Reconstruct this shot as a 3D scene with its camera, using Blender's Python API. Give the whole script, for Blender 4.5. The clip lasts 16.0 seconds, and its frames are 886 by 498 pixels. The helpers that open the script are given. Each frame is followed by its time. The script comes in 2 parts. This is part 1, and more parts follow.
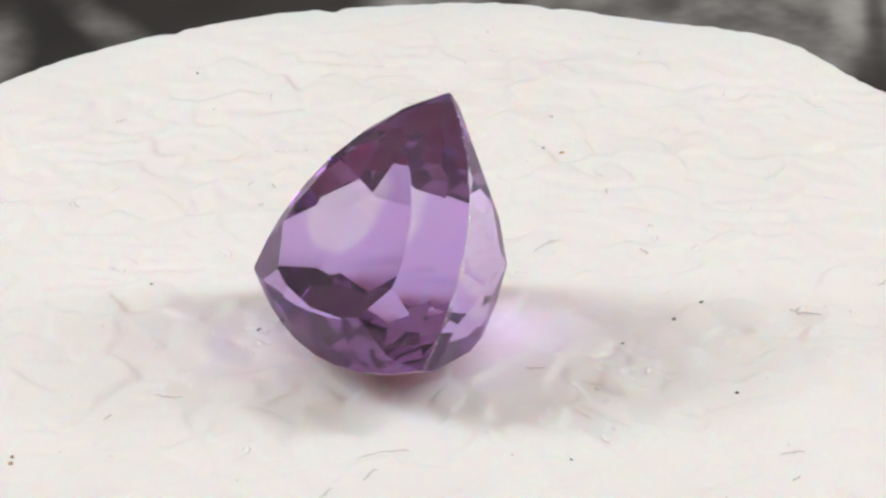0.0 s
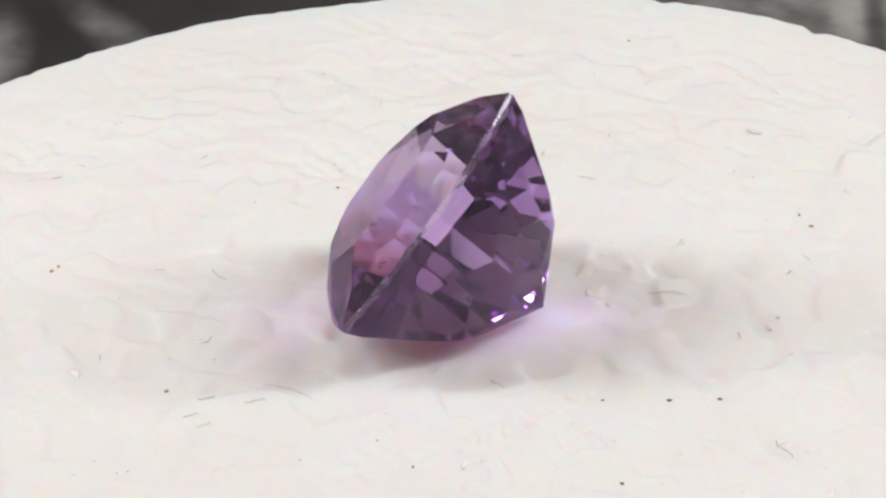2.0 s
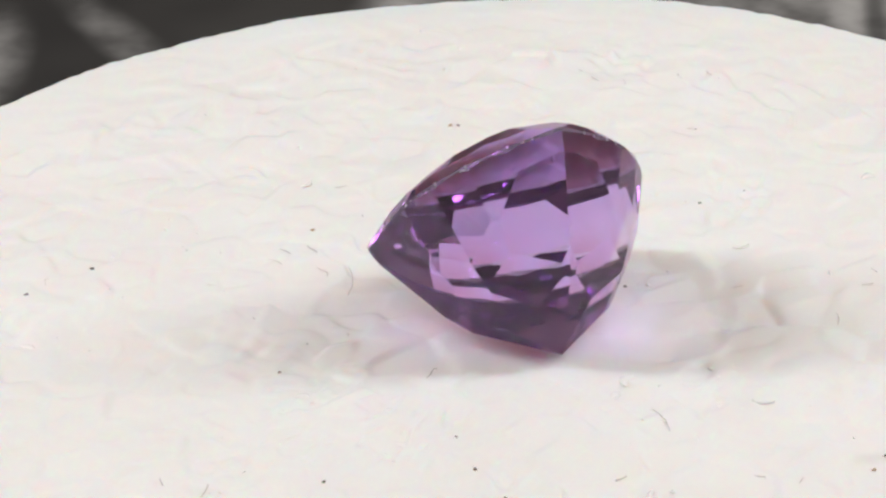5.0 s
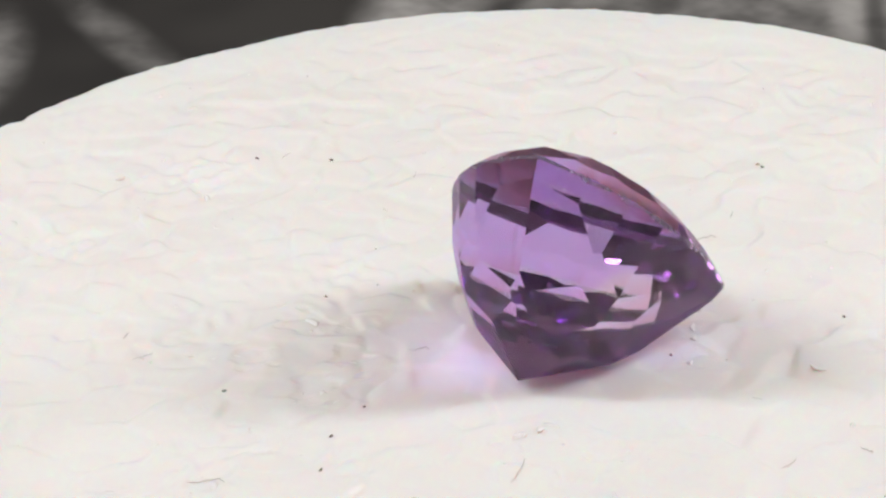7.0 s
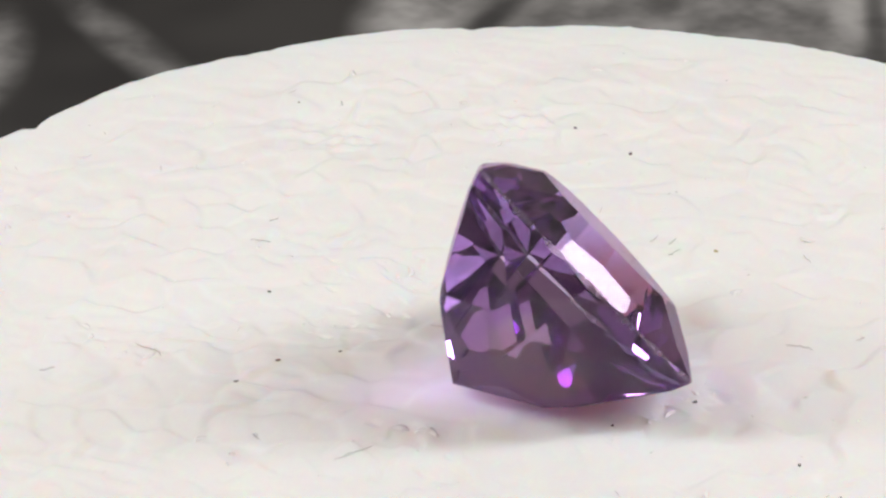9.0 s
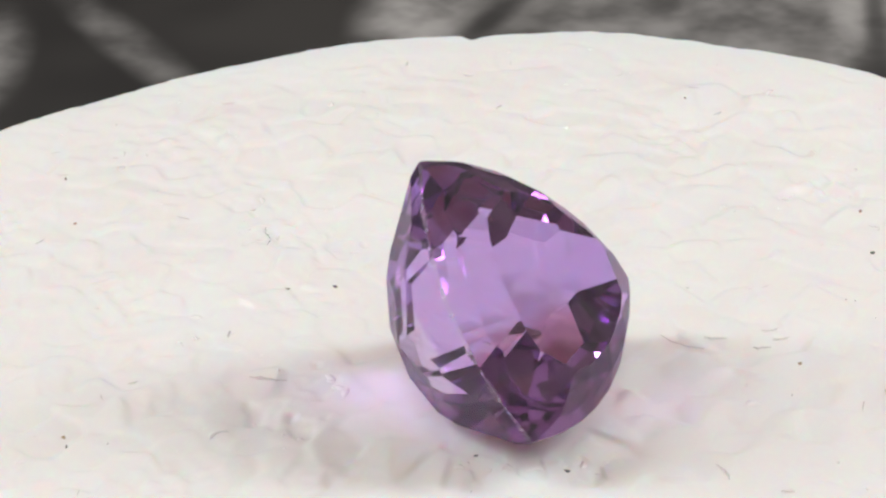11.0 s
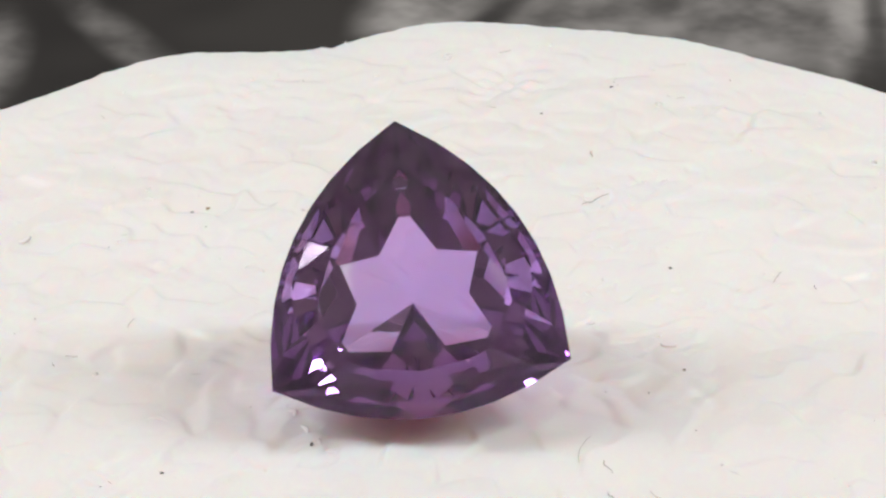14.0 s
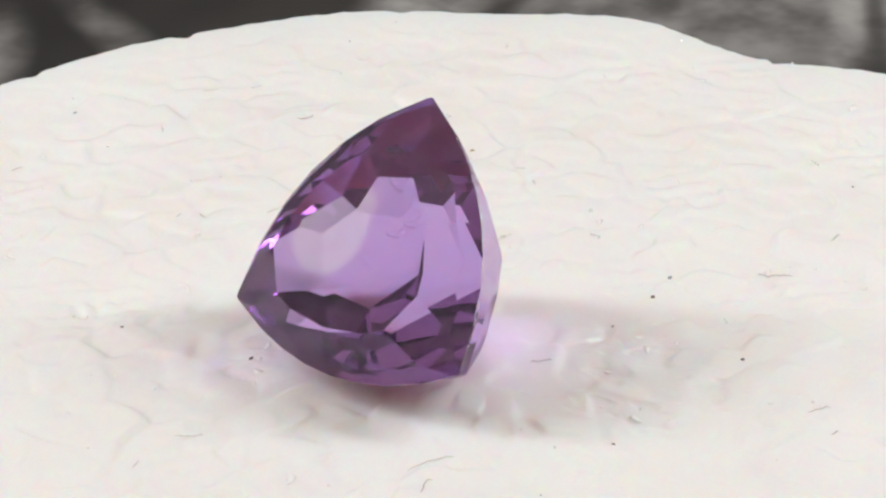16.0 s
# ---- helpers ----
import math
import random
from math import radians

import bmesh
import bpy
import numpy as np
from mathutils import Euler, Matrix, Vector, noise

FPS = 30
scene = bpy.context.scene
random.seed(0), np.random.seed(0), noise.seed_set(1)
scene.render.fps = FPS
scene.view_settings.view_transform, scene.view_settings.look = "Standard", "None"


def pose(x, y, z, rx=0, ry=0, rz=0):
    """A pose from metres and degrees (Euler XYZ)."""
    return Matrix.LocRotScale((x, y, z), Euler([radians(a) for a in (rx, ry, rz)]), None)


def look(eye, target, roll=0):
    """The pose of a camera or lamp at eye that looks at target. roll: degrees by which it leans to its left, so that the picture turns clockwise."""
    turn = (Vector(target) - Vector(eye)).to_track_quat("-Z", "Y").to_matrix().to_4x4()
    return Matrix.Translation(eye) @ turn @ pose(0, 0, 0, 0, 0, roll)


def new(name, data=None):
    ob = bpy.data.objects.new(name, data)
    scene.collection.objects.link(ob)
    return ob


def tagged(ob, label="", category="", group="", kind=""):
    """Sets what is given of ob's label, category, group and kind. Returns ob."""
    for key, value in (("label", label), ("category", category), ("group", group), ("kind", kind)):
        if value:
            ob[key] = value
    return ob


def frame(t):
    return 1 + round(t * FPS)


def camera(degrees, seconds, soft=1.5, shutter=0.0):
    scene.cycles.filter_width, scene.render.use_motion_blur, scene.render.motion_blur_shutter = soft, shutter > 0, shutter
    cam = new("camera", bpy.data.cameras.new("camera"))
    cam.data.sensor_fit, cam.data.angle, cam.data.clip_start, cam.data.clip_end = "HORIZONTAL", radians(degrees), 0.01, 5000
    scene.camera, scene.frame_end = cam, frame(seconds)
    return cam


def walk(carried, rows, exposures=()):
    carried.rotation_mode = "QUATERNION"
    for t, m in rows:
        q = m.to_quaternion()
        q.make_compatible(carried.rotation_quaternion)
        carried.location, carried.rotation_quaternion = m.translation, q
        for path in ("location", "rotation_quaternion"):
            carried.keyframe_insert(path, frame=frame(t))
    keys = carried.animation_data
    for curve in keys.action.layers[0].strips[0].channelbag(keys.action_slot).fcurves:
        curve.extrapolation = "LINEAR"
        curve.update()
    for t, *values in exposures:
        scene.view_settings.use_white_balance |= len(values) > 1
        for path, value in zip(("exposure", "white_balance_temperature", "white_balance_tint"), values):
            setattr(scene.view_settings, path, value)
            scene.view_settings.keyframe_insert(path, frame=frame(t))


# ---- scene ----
# A violet gem on a slowly turning disc of white foam; the camera stands still.
# One unit of the plan is 90 mm: the height of the lens above the turning axis' zero.
U = 0.09
DEPTH = 0.018                      # thickness of the foam disc

# ---- camera ----
cam = camera(17.11, 16.0, soft=2.5)
EYE = Vector((0.0, -1.58589, 1.0)) * U
PITCH, YAW, ROLL = 0.526362, -0.014135, -1.859
AIM = Vector((math.sin(YAW) * math.cos(PITCH), math.cos(YAW) * math.cos(PITCH), -math.sin(PITCH)))
STAND = look(EYE, EYE + AIM, ROLL)
scene.cycles.max_bounces, scene.cycles.glossy_bounces, scene.cycles.transmission_bounces = 24, 24, 24
walk(cam, [(0.0, STAND), (16.0, STAND)], exposures=[(0.0, 0.0, 6500, 10), (16.0, 0.0, 6500, 10)])

# ---- light: the dim room, two diffused lamps either side of the disc ----
world = bpy.data.worlds.new("room")
scene.world = world
world.use_nodes = True
world.node_tree.nodes["Background"].inputs["Color"].default_value = (1.0, 0.80, 0.66, 1)
world.node_tree.nodes["Background"].inputs["Strength"].default_value = 0.21


def lamp(name, bearing, height, away, wide, tall, watts, tint):
    """A flat diffused lamp that faces the gem, at a bearing and a height in degrees."""
    data = bpy.data.lights.new(name, "AREA")
    data.shape, data.size, data.size_y, data.energy, data.color = "RECTANGLE", wide, tall, watts, tint
    b, h = radians(bearing), radians(height)
    ob = new(name, data)
    ob.matrix_world = look(Vector((math.cos(b) * math.cos(h), math.sin(b) * math.cos(h), math.sin(h))) * away, (0, 0, 0.006))
    return ob


WARM, WARMER = (0.976, 0.997, 1.032), (1.0, 0.92, 0.84)
lamp("lamp_right", 3.0, 40, 0.30, 0.034, 0.20, 0.585, WARM)
lamp("lamp_left", 176.0, 40, 0.30, 0.034, 0.20, 0.565, WARM)
lamp("lamp_overhead", 270, 68, 0.60, 0.50, 0.50, 0.34, WARMER)



# ---- materials ----
class Nodes:
    """A material with short calls for its nodes."""

    def __init__(self, name):
        self.mat = bpy.data.materials.new(name)
        self.mat.use_nodes = True
        self.tree = self.mat.node_tree
        self.bsdf = self.tree.nodes["Principled BSDF"]

    def add(self, kind, ins=None):
        n = self.tree.nodes.new(kind)
        for k, v in (ins or {}).items():
            self.set(n.inputs[k], v)
        return n

    def set(self, socket, v):
        if isinstance(v, bpy.types.NodeSocket):
            self.tree.links.new(v, socket)
        else:
            socket.default_value = v

    def coords(self):
        return self.add("ShaderNodeTexCoord").outputs["Object"]

    def noise(self, scale, detail=3.0, rough=0.5, vector=None, stretch=None):
        v = vector or self.coords()
        if stretch:
            v = self.add("ShaderNodeMapping", {"Vector": v, "Scale": stretch}).outputs[0]
        return self.add("ShaderNodeTexNoise", {"Vector": v, "Scale": scale, "Detail": detail, "Roughness": rough}).outputs["Fac"]

    def ramp(self, fac, lo, hi, a, b, smooth=True):
        n = self.add("ShaderNodeMapRange", {"Value": fac, "From Min": lo, "From Max": hi, "To Min": a, "To Max": b})
        n.interpolation_type = "SMOOTHSTEP" if smooth else "LINEAR"
        return n.outputs[0]

    def math(self, op, a, b=0.0):
        n = self.add("ShaderNodeMath", {0: a, 1: b})
        n.operation = op
        return n.outputs[0]

    def mix(self, fac, a, b, blend="MIX"):
        n = self.add("ShaderNodeMix")
        n.data_type, n.blend_type = "RGBA", blend
        for k, v in (("Factor_Float", fac), ("A_Color", a), ("B_Color", b)):
            self.set(next(s for s in n.inputs if s.identifier == k), v)
        return next(s for s in n.outputs if s.identifier == "Result_Color")

    def bump(self, height, strength, distance, normal=None):
        ins = {"Height": height, "Strength": strength, "Distance": distance}
        if normal:
            ins["Normal"] = normal
        return self.add("ShaderNodeBump", ins).outputs[0]

    def end(self, **ins):
        for k, v in ins.items():
            self.set(self.bsdf.inputs[k.replace("_", " ")], v)
        return self.mat


def foam_material():
    m = Nodes("white_foam")
    broad = m.noise(70, 3)
    patch = m.noise(330, 2, 0.5)
    grain = m.noise(2600, 3, 0.6)
    tone = m.mix(m.ramp(broad, 0.35, 0.7, 0, 1), (0.845, 0.832, 0.808, 1), (0.868, 0.860, 0.840, 1))
    tone = m.mix(m.ramp(patch, 0.50, 0.85, 0, 0.08), tone, (0.79, 0.765, 0.735, 1))
    relief = m.bump(patch, 0.06, 0.0004)
    relief = m.bump(grain, 0.008, 0.0001, relief)
    return m.end(Base_Color=tone, Roughness=m.ramp(patch, 0.30, 0.70, 0.32, 0.44), Normal=relief, Subsurface_Weight=0.45,
                 Subsurface_Radius=(0.0055, 0.0022, 0.0013), Subsurface_Scale=1.0, IOR=1.5)


def flake_material():
    m = Nodes("glossy_foam_skin")
    return m.end(Base_Color=(0.90, 0.885, 0.865, 1), Roughness=m.ramp(m.noise(3000), 0.3, 0.7, 0.07, 0.15), IOR=1.7)


def shred_material():
    m = Nodes("torn_white_foam")
    return m.end(Base_Color=m.mix(m.noise(1500), (0.84, 0.825, 0.80, 1), (0.90, 0.89, 0.875, 1)), Roughness=0.45)


def girdle_material():
    m = Nodes("frosted_violet_quartz")
    return m.end(Base_Color=(0.80, 0.68, 0.90, 1), Roughness=m.ramp(m.noise(2500), 0.3, 0.7, 0.15, 0.3), Transmission_Weight=0.85, IOR=1.55)


def fibre_material():
    m = Nodes("grey_lint")
    r = m.add("ShaderNodeObjectInfo").outputs["Random"]
    return m.end(Base_Color=m.mix(r, (0.22, 0.20, 0.18, 1), (0.50, 0.46, 0.42, 1)), Roughness=0.7)


def speck_material(name, dark, light):
    m = Nodes(name)
    r = m.add("ShaderNodeObjectInfo").outputs["Random"]
    return m.end(Base_Color=m.mix(r, dark, light), Roughness=m.ramp(m.noise(9000), 0.3, 0.7, 0.5, 0.75))


def gem_material():
    """Violet quartz under a thin pale layer that imitates grey haze; a pale zone lies towards one corner, a red tint
    painted in for inner flashes towards another.
    """
    m = Nodes("violet_quartz")
    pos = m.coords()
    sep = m.add("ShaderNodeSeparateXYZ", {"Vector": pos}).outputs
    drift = m.math("ADD", sep[0], m.math("MULTIPLY", m.noise(160, 1), 0.004))
    tone = m.mix(m.ramp(drift, -0.006, 0.006, 0, 1), (0.815, 0.675, 0.925, 1), (0.775, 0.615, 0.925, 1))

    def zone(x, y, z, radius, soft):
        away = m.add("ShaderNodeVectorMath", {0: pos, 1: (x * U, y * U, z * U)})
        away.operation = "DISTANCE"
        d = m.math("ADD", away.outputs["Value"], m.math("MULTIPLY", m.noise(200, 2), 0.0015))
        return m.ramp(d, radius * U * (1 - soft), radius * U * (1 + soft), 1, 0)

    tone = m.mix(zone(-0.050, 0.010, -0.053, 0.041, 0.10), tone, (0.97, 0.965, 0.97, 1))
    # red tint painted in for the red flashes of light inside the stone
    tone = m.mix(m.math("MULTIPLY", zone(0.0, -0.058, -0.048, 0.062, 0.2), 0.8), tone, (0.76, 0.36, 0.42, 1))
    inner = m.mix(0.75, tone, (0.58, 0.47, 0.60, 1))
    gloss = m.add("ShaderNodeBsdfGlossy", {"Color": inner, "Roughness": 0.0}).outputs[0]
    clear = m.add("ShaderNodeBsdfRefraction", {"Color": tone, "Roughness": 0.0, "IOR": 1.553}).outputs[0]
    shine = m.add("ShaderNodeFresnel", {"IOR": 1.553}).outputs[0]
    both = m.add("ShaderNodeMixShader", {0: shine, 1: clear, 2: gloss}).outputs[0]
    # thin diffuse layer: grey haze put into the surface to lift the darks
    haze = m.add("ShaderNodeBsdfDiffuse", {"Color": (0.80, 0.78, 0.78, 1)}).outputs[0]
    film = m.ramp(m.noise(700, 3), 0.3, 0.7, 0.025, 0.050)
    both = m.add("ShaderNodeMixShader", {0: film, 1: both, 2: haze}).outputs[0]
    m.tree.nodes.remove(m.bsdf)
    m.tree.links.new(both, m.tree.nodes["Material Output"].inputs["Surface"])
    return m.mat


def plain_material():
    m = Nodes("grey_bounce_top")
    return m.end(Base_Color=m.mix(m.noise(30, 4), (0.26, 0.255, 0.25, 1), (0.32, 0.315, 0.305, 1)), Roughness=0.6)


def cloth_material():
    """Black cloth with soft greyish marks."""
    m = Nodes("black_patterned_cloth")
    sep = m.add("ShaderNodeSeparateXYZ", {"Vector": m.coords()}).outputs

    def mark(x, y, turn, long, wide, soft):
        c, s = math.cos(radians(turn)), math.sin(radians(turn))
        dx, dy = m.math("SUBTRACT", sep[0], x), m.math("SUBTRACT", sep[1], y)
        a = m.math("ADD", m.math("MULTIPLY", dx, c / long), m.math("MULTIPLY", dy, s / long))
        b = m.math("ADD", m.math("MULTIPLY", dx, -s / wide), m.math("MULTIPLY", dy, c / wide))
        d = m.math("SQRT", m.math("ADD", m.math("MULTIPLY", a, a), m.math("MULTIPLY", b, b)))
        return m.ramp(d, 1 - soft, 1 + soft, 1, 0)

    tone = m.mix(m.ramp(m.noise(45, 2), 0.35, 0.7, 0, 1), (0.012, 0.011, 0.010, 1), (0.030, 0.028, 0.025, 1))
    grey = (0.42, 0.41, 0.39, 1)
    mottle = m.ramp(m.noise(130, 3, 0.55), 0.30, 0.72, 0.35, 1.45)
    for x, y, turn, long, wide, soft, fac in (
            (0.0225, 0.083, 12, 0.021, 0.013, 0.4, 0.42), (-0.0405, 0.076, 90, 0.007, 0.0026, 0.8, 0.5),
            (-0.0288, 0.0785, -58, 0.009, 0.0017, 0.9, 0.34), (-0.0045, 0.0835, 80, 0.009, 0.0042, 0.6, 0.60),
            (0.0310, 0.079, 80, 0.010, 0.0014, 0.7, 0.45)):
        tone = m.mix(m.math("MULTIPLY", m.math("MULTIPLY", mark(x, y, turn, long, wide, soft), fac), mottle), tone, grey)
    tone = m.mix(m.math("MULTIPLY", mark(0.0015, 0.0815, 60, 0.006, 0.0012, 0.8), 0.8), tone, (0.02, 0.019, 0.018, 1))
    tone = m.mix(m.math("MULTIPLY", mark(0.0335, 0.078, 85, 0.010, 0.0008, 0.8), 0.7), tone, (0.03, 0.029, 0.027, 1))
    weave = m.noise(4000, 2)
    return m.end(Base_Color=tone, Roughness=0.85, Normal=m.bump(weave, 0.2, 0.0001))


FOAM, FLAKE, FIBRE, GEM, CLOTH, PLAIN = (foam_material(), flake_material(), fibre_material(), gem_material(), cloth_material(),
                                         plain_material())
SPECK = speck_material("dark_grit", (0.08, 0.07, 0.07, 1), (0.17, 0.14, 0.12, 1))
SHRED = shred_material()
GROUND_EDGE = girdle_material()
TAN = speck_material("tan_crumb", (0.34, 0.22, 0.12, 1), (0.44, 0.31, 0.18, 1))


def mesh_of(name, bm, material, smooth=False):
    me = bpy.data.meshes.new(name)
    bm.to_mesh(me)
    bm.free()
    me.materials.append(material)
    if smooth:
        me.polygons.foreach_set("use_smooth", [True] * len(me.polygons))
    return me


def part(name, data, parent, m=None, label=""):
    ob = new(name, data)
    ob.parent = parent
    if m is not None:
        ob.matrix_basis = m
    return tagged(ob, label)


# ---- ground ----
def sheet(name, half, z, material, label, category):
    bm = bmesh.new()
    bmesh.ops.create_grid(bm, x_segments=60, y_segments=60, size=half)
    for v in bm.verts:
        v.co.z = z + 0.0015 * max(0.0, v.co.length - 0.13) / half * noise.noise(v.co / half * 4)
    return tagged(new(name, mesh_of(name, bm, material, True)), label, category, kind="structure")


def ground():
    sheet("ground", 0.20, -DEPTH, CLOTH, "black cloth with soft grey marks under the foam disc", "cloth")
    # out of view: added so that the gem reflects grey beyond the cloth, not black
    sheet("floor", 3.0, -DEPTH - 0.006, PLAIN, "unseen plain grey top added under the black cloth to lighten the gem's reflections", "tabletop")


ground()

# ---- foam disc ----
TILT = (-0.01337, 0.01520)         # the top slopes a little against the axis
RIM = (45.36, -2.02, -0.08, -0.16, -0.27, 0.11, -0.07, -0.01, 0.21, -0.14, 0.25, 0.0, 0.11, -0.2, 0.05, -0.13, -0.13,
       -0.06, -0.09, 0.03, -0.08, 0.1, -0.04, 0.08, 0.13, -0.06, 0.12, -0.12, 0.1, -0.14, -0.02, 0.03, -0.09, 0.09,
       -0.05, 0.03, -0.05)


def rim_radius(a):
    r = np.full_like(a, RIM[0])
    for k in range(1, 19):
        r = r + RIM[2 * k - 1] * np.cos(k * a) + RIM[2 * k] * np.sin(k * a)
    return r / 1000


def swell(x, y, scale, seed):
    """Smooth waves at several bearings, about -1 to 1."""
    rng = np.random.RandomState(seed)
    out = np.zeros_like(x)
    for _ in range(9):
        a, ph, f = rng.uniform(0, 6.283), rng.uniform(0, 6.283), rng.uniform(0.6, 1.6) / scale
        out += np.sin(6.283 * f * (x * np.cos(a) + y * np.sin(a)) + ph)
    return out / 4.5


SEAT = (-0.0030, 0.0030)            # where the gem presses on the foam


BEAD = 0.0023                       # width of a bead of the foam
SEEDS = np.random.RandomState(12).rand(64, 64, 5)


def beads(x, y):
    """The cut beads: each a small plate with a lean of its own, with a soft ledge."""
    u, v = x / BEAD + 32, y / BEAD + 32
    iu, iv = np.floor(u).astype(int), np.floor(v).astype(int)
    gaps, plates = [], []
    for du in (-1, 0, 1):
        for dv in (-1, 0, 1):
            s = SEEDS[(iu + du) % 64, (iv + dv) % 64]
            ax, ay = u - (iu + du + s[..., 0]), v - (iv + dv + s[..., 1])
            gaps.append(np.hypot(ax, ay))
            plates.append((s[..., 2] - 0.5) * 0.00020 + BEAD * 0.23 * ((s[..., 3] - 0.5) * ax + (s[..., 4] - 0.5) * ay))
    gaps, plates = np.stack(gaps), np.stack(plates)
    w = np.exp(-(gaps - gaps.min(0)) / 0.085)
    return (w * plates).sum(0) / w.sum(0)


# torn hollows: distance from the axis and bearing, width and depth, in millimetres and degrees
PITS = ((7.6, 329, 0.9, 0.22), (8.1, 304, 1.0, 0.18), (7.6, 356, 0.9, 0.20), (9.8, 346, 1.1, 0.22), (13.4, 328, 1.0, 0.20),
        (11.2, 310, 1.2, 0.24), (12.5, 95, 0.9, 0.20), (13.4, 84, 1.1, 0.20), (13.6, 172, 0.9, 0.22), (12.6, 160, 0.8, 0.2),
        (12.0, 148, 0.9, 0.18), (9.6, 78, 1.0, 0.16), (19.3, 11, 0.9, 0.18), (23.6, 7, 0.8, 0.18), (15.5, 2, 1.1, 0.2))


def foam_height(x, y):
    """The top of the foam, in metres above the axis' zero."""
    plane = TILT[0] * x + TILT[1] * y
    warp = 0.0005 * swell(x, y, 0.005, 31)
    h = 0.00014 * swell(x, y, 0.016, 8) + 0.00007 * swell(x + warp, y - warp, 0.0052, 17) + beads(x + warp, y - warp)
    torn = np.clip(swell(x, y, 0.012, 5) - 0.35, 0, 1)
    h = h + torn * (0.00022 * swell(x + warp, y, 0.0019, 29) - 0.00016)
    ragged = 1 + 0.45 * swell(x, y, 0.0016, 41)
    for r, b, wide, deep in PITS:
        c, q = math.cos(radians(b)), math.sin(radians(b))
        away = np.hypot(x - r * c / 1000, y - r * q / 1000) * ragged
        h = h - 0.6 * deep / 1000 * np.clip(1.25 - np.exp((away * 1000 / wide) ** 4 - 1.5), 0, 1)
    near = np.clip(np.hypot(x - SEAT[0], y - SEAT[1]) / 0.010, 0, 1)
    near = near * near * (3 - 2 * near)
    calm = 1 - 0.75 * np.clip((np.hypot(x + 0.002, y) - 0.036) / 0.006, 0, 1)
    return plane + h * (0.25 + 0.75 * near) * calm + 0.00010 - 0.00042 * np.exp(-((x + 0.0040) ** 2 + (y - 0.0018) ** 2) / 0.0030 ** 2)


def foam_disc():
    rings, spokes = 230, 900
    a = np.linspace(0, 2 * math.pi, spokes, endpoint=False)
    edge = rim_radius(a) + 0.00005 * np.interp(np.arange(spokes), np.arange(0, spokes + 1, 2), np.random.RandomState(4).randn(spokes // 2 + 1))
    for b, deep in ((116.7, 0.4), (102.4, 0.5), (83.0, 0.4), (328.6, 0.5), (285.4, 0.35), (47, 0.3)):
        off = (np.degrees(a) - b + 180) % 360 - 180
        edge = edge - deep / 1000 * np.exp(-(off / 0.7) ** 2)
    rows = []
    for i in range(1, rings + 1):
        f = (i / rings) ** 0.85
        r = (edge - 0.0006) * f
        x, y = r * np.cos(a), r * np.sin(a)
        z = foam_height(x, y)
        rows.append(np.stack([x, y, z], 1))
    top = rows[-1][:, 2]
    for out, down in ((0.0002, 0.0001), (0.0005, 0.0004), (0.0006, 0.0010), (0.0005, 0.0022), (0.0002, 0.005), (0.0, 0.010), (0.0, 1.0)):
        r = edge - 0.0006 + out
        x, y = r * np.cos(a), r * np.sin(a)
        rows.append(np.stack([x, y, np.maximum(top - down, -DEPTH) if down < 1 else np.full(spokes, -DEPTH)], 1))
    n = len(rows)
    verts = np.concatenate(rows + [np.array([[0, 0, float(foam_height(np.array([0.0]), np.array([0.0]))[0])], [0, 0, -DEPTH]])])
    faces = []
    for i in range(n - 1):
        for j in range(spokes):
            k = (j + 1) % spokes
            faces.append((i * spokes + j, (i + 1) * spokes + j, (i + 1) * spokes + k, i * spokes + k))
    for j in range(spokes):
        k = (j + 1) % spokes
        faces.append((n * spokes, j, k))
        faces.append((n * spokes + 1, (n - 1) * spokes + k, (n - 1) * spokes + j))
    me = bpy.data.meshes.new("foam_disc")
    me.from_pydata(verts.tolist(), [], faces)
    me.materials.append(FOAM)
    me.polygons.foreach_set("use_smooth", [True] * len(me.polygons))
    return tagged(new("foam_disc", me), "white cut polystyrene foam disc with ragged rim, turning slowly", "foam disc")


disc = foam_disc()


def on_foam(r, degrees, lift=0.0):
    x, y = r * math.cos(radians(degrees)), r * math.sin(radians(degrees))
    return Vector((x, y, float(foam_height(np.array([x]), np.array([y]))[0]) + lift))


# ---- gem ----
SIDE, BULGE, CROWN, CULET, GIRDLE = 0.1806, 0.0265, 0.0238, 0.1090, 0.0020
GEM_TURN = Matrix(((0.60554, 0.47495, -0.63855), (-0.79408, 0.41352, -0.44546), (0.05249, 0.77680, 0.62756)))
GEM_MID = Vector((-0.06546, 0.00598, 0.08024)) * U


def outline(bearing):
    """How far the bowed side reaches along a bearing, in degrees from its middle."""
    b = radians(bearing)
    s = np.linspace(0, 1, 201)
    across, along = SIDE / math.sqrt(12) + BULGE * 4 * s * (1 - s), SIDE * (s - 0.5)
    return float(np.max(across * math.cos(b) + along * math.sin(b)))


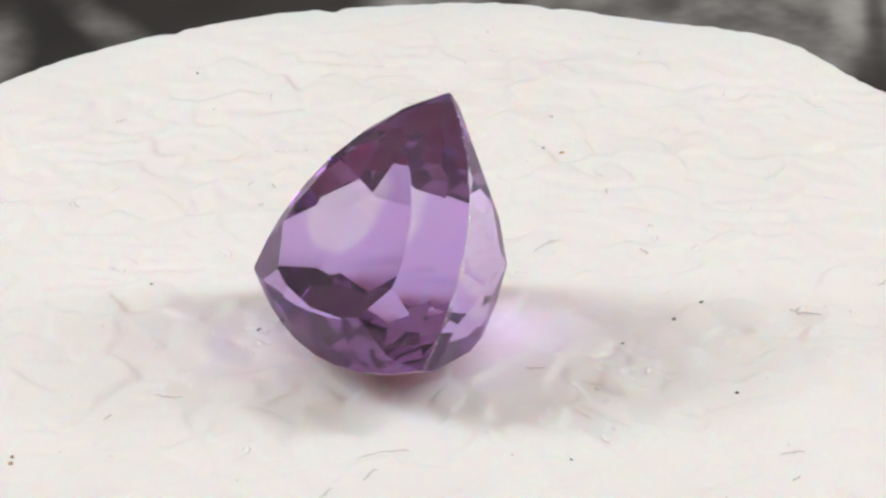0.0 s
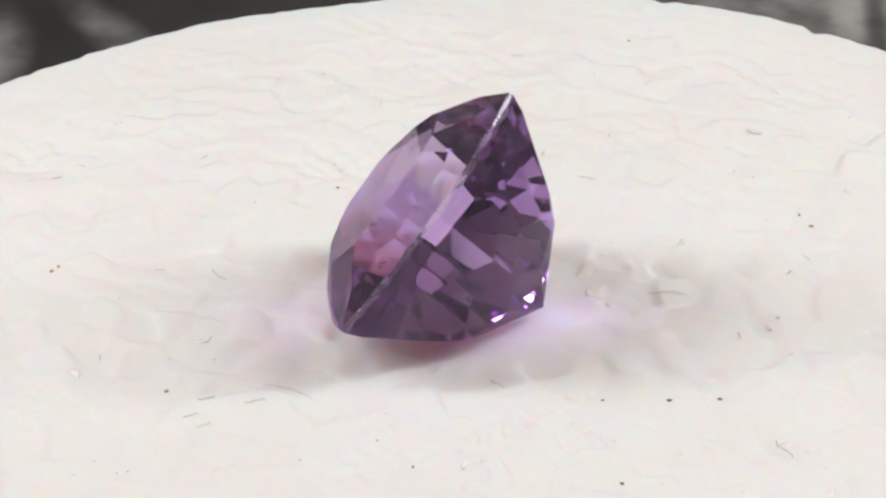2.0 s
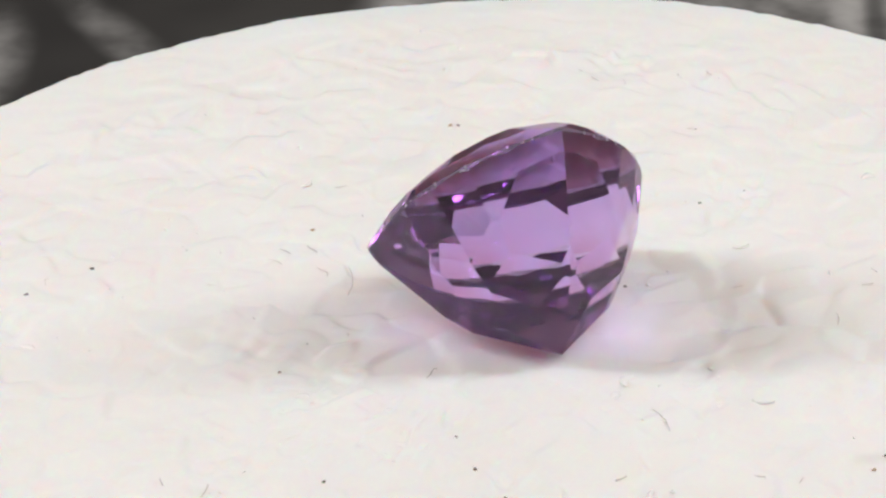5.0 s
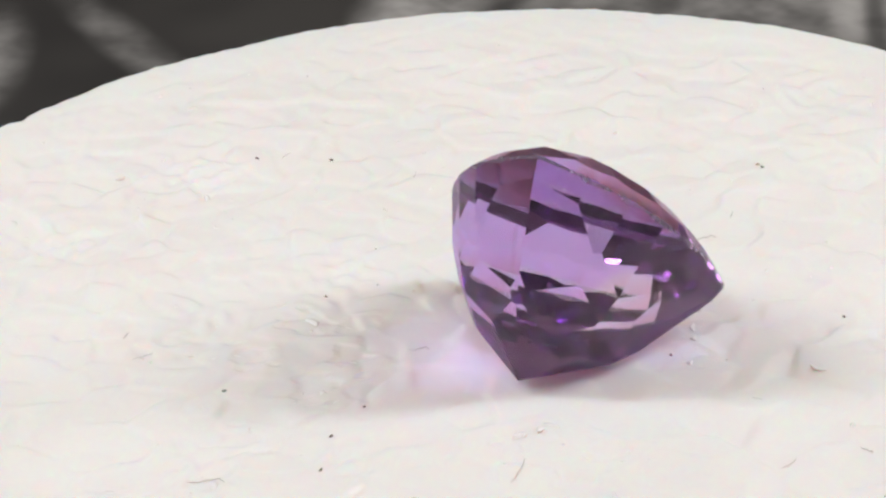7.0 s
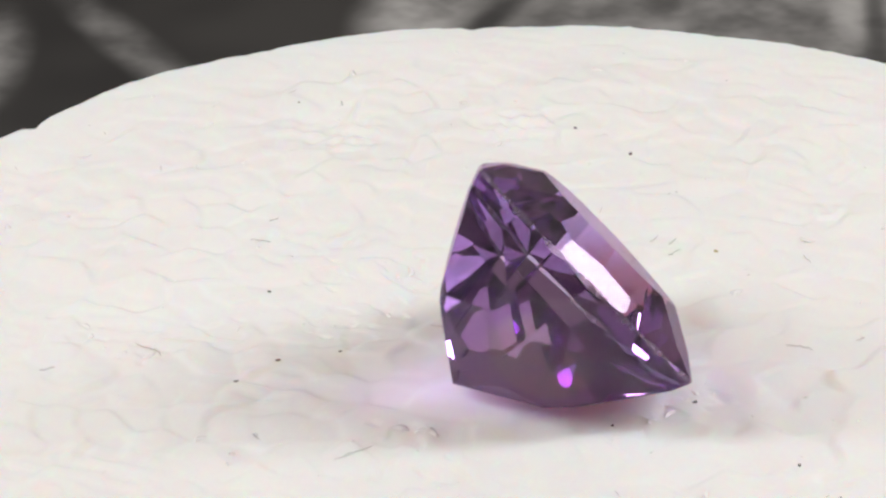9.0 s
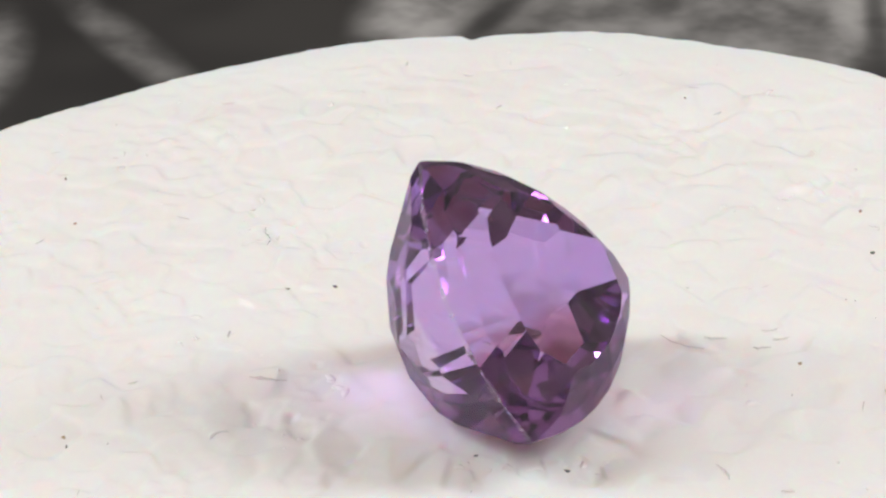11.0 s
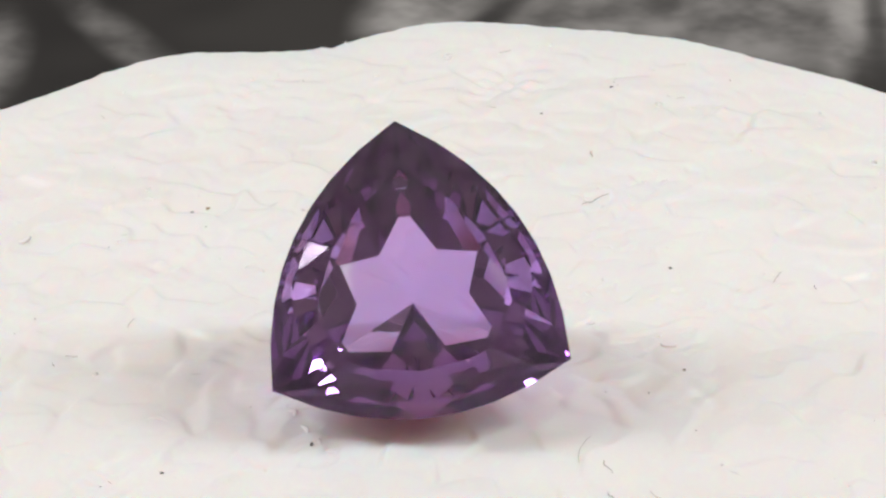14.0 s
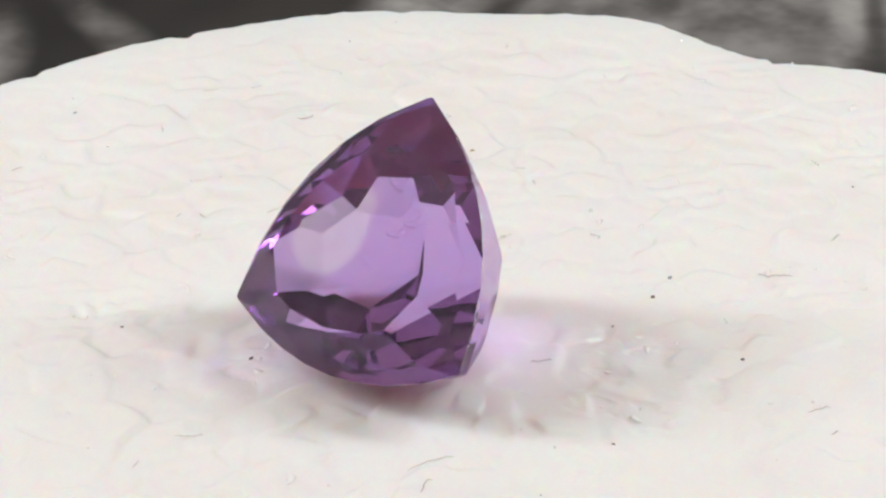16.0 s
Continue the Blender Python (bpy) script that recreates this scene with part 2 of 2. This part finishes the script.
def facet_planes():
    """The cutter's planes: kind, normal and distance. Slopes in degrees from the girdle's plane."""
    out = [("table", Vector((0, 0, 1)), CROWN)]

    def cut(kind, bearing, slope, reach, z):
        for side in (30, 150, 270):
            for sign in ((1, -1) if bearing not in (0, 60) else (1,)):
                a, t = radians(side + sign * bearing), radians(slope)
                n = Vector((math.cos(a) * math.sin(abs(t)), math.sin(a) * math.sin(abs(t)), math.cos(t) if kind == "crown" else -math.cos(t)))
                out.append((kind, n, n.dot(Vector((math.cos(a) * reach, math.sin(a) * reach, z)))))

    for b in (3.8, 11.4, 19.0, 26.6):
        cut("girdle", b, 90, outline(b), 0)
    half = GIRDLE / 2
    for b in (5.0, 15.0, 25.0):
        cut("crown", b, 48.0, outline(b), half)
    cut("crown", 8.0, 34.5, 0.0520, CROWN)
    cut("crown", 23.0, 33.0, 0.0560, CROWN)
    cut("crown", 60, 26.5, SIDE / math.sqrt(3), half)
    for b in (6.0, 16.0, 26.0):
        cut("pavilion", b, 70.0, outline(b), -half)
    cut("pavilion", 12, 62.0, 0.0590, -0.0525)
    cut("pavilion", 27, 60.0, 0.0683, -0.0395)
    cut("pavilion", 20, 51.0, 0.0375, -0.0815)
    cut("pavilion", 45, 48.0, 0.0540, -0.0726)
    cut("pavilion", 0, 38.0, 0, -CULET)
    cut("pavilion", 34, 34.5, 0, -CULET)
    return out


def facets():
    """The corners where the planes meet, and the flat faces between them, as (kind, corners)."""
    planes = facet_planes()
    n = np.array([tuple(p[1]) for p in planes])
    d = np.array([p[2] for p in planes])
    trip = np.array([(i, j, k) for i in range(len(d)) for j in range(i) for k in range(j)])
    m = n[trip]
    ok = np.abs(np.linalg.det(m)) > 1e-5
    at = np.linalg.solve(m[ok], d[trip[ok]][..., None])[..., 0]
    at = at[(at @ n.T <= d + 1e-7).all(1)]
    at = at[np.sort(np.unique(np.round(at / 4e-5), axis=0, return_index=True)[1])]
    faces = []
    for kind, normal, reach in planes:
        ring = [Vector(q) for q in at if abs(normal.dot(Vector(q)) - reach) < 6e-5]
        if len(ring) < 3:
            continue
        mid = sum(ring, Vector()) / len(ring)
        u = normal.orthogonal().normalized()
        v = normal.cross(u)
        ring.sort(key=lambda q: math.atan2((q - mid).dot(v), (q - mid).dot(u)))
        faces.append((kind, [q * U for q in ring]))
    return faces


def gemstone():
    faces = facets()
    turn = GEM_TURN.to_4x4()
    low = min((turn @ q).z for _, ring in faces for q in ring)
    base = Vector((GEM_MID.x, GEM_MID.y, GEM_MID.z + low))
    thing = tagged(new("gemstone"), "faceted violet trillion-cut gemstone leaning on its pavilion on white foam", "gemstone")
    thing.location = base
    seat = Matrix.Translation(GEM_MID - base) @ turn
    names = {"table": "flat table facet", "crown": "", "girdle": "thin frosted girdle band", "pavilion": ""}
    for kind, label in names.items():
        bm = bmesh.new()
        for k, ring in faces:
            if k == kind:
                bm.faces.new([bm.verts.new(q) for q in ring])
        bmesh.ops.remove_doubles(bm, verts=bm.verts[:], dist=4e-6)
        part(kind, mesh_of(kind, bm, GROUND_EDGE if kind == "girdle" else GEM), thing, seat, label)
    return thing


gem = gemstone()


# ---- lint, grit and glossy skins in the foam's surface ----
def tube(points, radius):
    bm = bmesh.new()
    loops = []
    for i, q in enumerate(points):
        w = (points[min(i + 1, len(points) - 1)] - points[max(i - 1, 0)]).normalized()
        s = w.cross(Vector((0, 0, 1))).normalized()
        u = s.cross(w)
        r = radius * (0.55 if i in (0, len(points) - 1) else 1)
        loops.append([bm.verts.new(q + (s * math.cos(b) + u * math.sin(b)) * r) for b in (0, 1.571, 3.142, 4.712)])
    for a, b in zip(loops, loops[1:]):
        for k in range(4):
            bm.faces.new((a[k], a[(k + 1) % 4], b[(k + 1) % 4], b[k]))
    bm.faces.new(loops[0][::-1])
    bm.faces.new(loops[-1])
    return bm


def fibre_mesh(length, bend, curl, radius):
    pts = []
    for i in range(7):
        s = i / 6 - 0.5
        pts.append(Vector((length * s, bend * length * (0.25 - s * s) + curl * length * math.sin(6 * s) * 0.2, 0.00004 + 0.0001 * math.sin(3 * i))))
    return mesh_of("fibre", tube(pts, radius), FIBRE, True)


def grain_mesh(size, seed, material, flat=0.6):
    bm = bmesh.new()
    bmesh.ops.create_icosphere(bm, subdivisions=1, radius=size)
    rng = random.Random(seed)
    for v in bm.verts:
        v.co *= rng.uniform(0.6, 1.25)
        v.co.z *= flat
        v.co.x *= 1.4
    return mesh_of("grain", bm, material)


def chip_mesh(size, seed):
    """A raised chip of foam skin with flat glossy sides."""
    rng = random.Random(seed)
    bm = bmesh.new()
    n, tall = rng.choice((4, 5, 6)), size * rng.uniform(0.55, 0.85)
    low = [bm.verts.new((size * rng.uniform(0.8, 1.5) * math.cos(6.283 * k / n), size * rng.uniform(0.7, 1.0) * math.sin(6.283 * k / n), -size * 0.3)) for k in range(n)]
    high = [bm.verts.new((v.co.x * 0.30 + size * 0.08, v.co.y * 0.30, tall)) for v in low]
    bm.faces.new(high)
    bm.faces.new(low[::-1])
    for k in range(n):
        bm.faces.new((low[k], low[(k + 1) % n], high[(k + 1) % n], high[k]))
    return mesh_of("chip", bm, FLAKE)


def curl_mesh(long, wide, lift, seed):
    """A thin curled flake of foam skin, one edge raised."""
    rng = random.Random(seed)
    bm = bmesh.new()
    rows = []
    for top in (1, 0):
        for i in range(8):
            s = i / 7
            taper = (0.35 + 0.65 * math.sin(math.pi * min(0.96, 0.08 + s * 0.9))) * wide
            bow = 0.25 * long * math.sin(math.pi * s)
            wob = rng.uniform(-0.1, 0.1) * wide if top else 0
            rows.append([bm.verts.new((long * (s - 0.5), bow + taper * (w - 0.5) + wob * w,
                                       lift * w * w * (0.5 + math.sin(math.pi * s)) + (0.00005 if top else -0.00006))) for w in (0, 0.5, 1)])
    for i in range(7):
        for j in range(2):
            a, b = rows[i], rows[i + 1]
            bm.faces.new((a[j], b[j], b[j + 1], a[j + 1]))
            c, d = rows[8 + i], rows[9 + i]
            bm.faces.new((c[j], c[j + 1], d[j + 1], d[j]))
        bm.faces.new((rows[i][0], rows[8 + i][0], rows[9 + i][0], rows[i + 1][0]))
        bm.faces.new((rows[i][2], rows[i + 1][2], rows[9 + i][2], rows[8 + i][2]))
    for e in (0, 7):
        for j in range(2):
            bm.faces.new((rows[e][j], rows[e][j + 1], rows[8 + e][j + 1], rows[8 + e][j]))
    bmesh.ops.recalc_face_normals(bm, faces=bm.faces[:])
    return mesh_of("curl", bm, SHRED, True)


def debris():
    rng = random.Random(21)
    fibres = [fibre_mesh(rng.uniform(0.0006, 0.0013), rng.choice((0.05, 0.15, 0.5, 0.9)), rng.choice((0, 0, 0.6)), rng.uniform(0.000014, 0.000021)) for _ in range(12)]
    grits = [grain_mesh(0.000085, s, SPECK) for s in range(4)]
    tans = [grain_mesh(0.00012, 9 + s, TAN, 0.45) for s in range(2)]
    skins = [chip_mesh(0.00019, 30 + s) for s in range(10)]
    curls = [curl_mesh(rng.uniform(0.0007, 0.0016), rng.uniform(0.0003, 0.0006), rng.uniform(0.00003, 0.00008), 70 + s) for s in range(7)]

    def drop(name, me, r, b, lift, size=1.0, lean=0.0, heading=None):
        turn = rng.uniform(0, 360) if heading is None else heading
        m = Matrix.Translation(on_foam(r, b, lift)) @ pose(0, 0, 0, rng.uniform(-lean, lean), rng.uniform(-lean, lean), turn)
        part(name, me, disc, m @ Matrix.Diagonal((size, size, size, 1)))

    # distance from the axis in millimetres, bearing, length, heading
    for r, b, length, heading in (
            (13.0, 69, 0.9, 36), (37.0, 129, 0.9, 29), (18.1, 193, 1.6, 171), (19.3, 11, 2.1, 151), (19.5, 328, 1.7, 7),
            (16.0, 238, 1.1, 48), (11.5, 242, 3.2, 18), (16.8, 246, 1.1, 70), (12.2, 71, 1.8, 45), (20.6, 114, 1.2, 17),
            (19.9, 66, 0.6, 80), (24.9, 16, 0.9, 30), (21.7, 196, 0.7, 49), (14.9, 48, 0.7, 141), (23.5, 123, 0.8, 116),
            (13.5, 243, 1.3, 47), (17.2, 242, 1.0, 68), (3.6, 327, 1.2, 164)):
        drop("fibre", fibre_mesh(length / 1000, rng.choice((0.05, 0.2, 0.4)), rng.choice((0, 0.4)), 0.000021), r / 1000, b, 0.00004, 1.0, 4, heading)
    for r, b in ((39.8, 118), (24.5, 80), (11.7, 16), (8.2, 8), (14.1, 23), (27.5, 201), (11.6, 294), (14.9, 343), (21.1, 158),
                 (10.8, 146), (30.1, 25), (13.2, 168), (26.1, 263), (35.0, 305), (28.3, 272), (34.6, 18)):
        drop("grit", rng.choice(grits), r / 1000, b, 0.00002, rng.uniform(0.9, 1.6))
    for r, b in ((18.1, 233), (24.4, 77), (27.7, 202)):
        drop("tan_crumb", rng.choice(tans), r / 1000, b, 0.00002, rng.uniform(0.9, 1.4))
    # shreds along the tear and round the hollows
    for r, b in ((13.3, 178), (13.0, 174), (12.9, 168), (12.6, 161), (12.3, 154), (12.2, 148), (12.1, 142), (23.3, 6), (19.4, 12), (9.2, 75), (9.0, 85)):
        drop("foam_flake", rng.choice(curls), r / 1000, b, -0.00004, rng.uniform(0.5, 0.9), 7, b + 90 + rng.uniform(-25, 25))
    for r, b, wide, _ in PITS:
        drop("foam_flake", rng.choice(curls), r / 1000 + wide / 1000 * rng.uniform(-0.9, 0.9), b + rng.uniform(-5, 5), -0.00003, rng.uniform(0.4, 0.8), 8)
    for r, b in ((16.8, 50), (10.5, 313), (17.5, 53), (14.8, 47), (34.0, 345), (28.5, 80), (33.4, 12), (36, 150), (22, 128)):
        drop("glossy_skin", rng.choice(skins), r / 1000, b, 0.00002, rng.uniform(0.8, 1.5), 35)
    for _ in range(30):
        drop("grit", rng.choice(grits), 0.006 + 0.037 * math.sqrt(rng.random()), rng.uniform(0, 360), 0.00001, rng.uniform(0.3, 0.6))
    for _ in range(34):
        drop("fibre", rng.choice(fibres), 0.009 + 0.030 * math.sqrt(rng.random()), rng.uniform(0, 360), 0.00003, rng.uniform(0.5, 0.95), 6)
    for _ in range(18):
        drop("foam_flake", rng.choice(curls), 0.009 + 0.032 * math.sqrt(rng.random()), rng.uniform(0, 360), -0.00003, rng.uniform(0.5, 0.9), 5)
    for k in range(240):
        drop("glossy_skin", rng.choice(skins), 0.007 + 0.035 * math.sqrt(rng.random()), rng.uniform(0, 360), -0.00007, rng.uniform(0.5, 1.1), 24 if k % 2 else 8)


debris()


# ---- the disc turns, and the gem with it ----
def turned(t):
    """The disc's turn at t seconds, clockwise from above."""
    return Matrix.Rotation(-0.379492 * t + 9.802e-5 * t * t, 4, "Z")


def motions():
    times = [0.25 * k for k in range(65)]
    rest = gem.matrix_basis.copy()
    walk(disc, [(t, turned(t)) for t in times])
    walk(gem, [(t, turned(t) @ rest) for t in times])


motions()
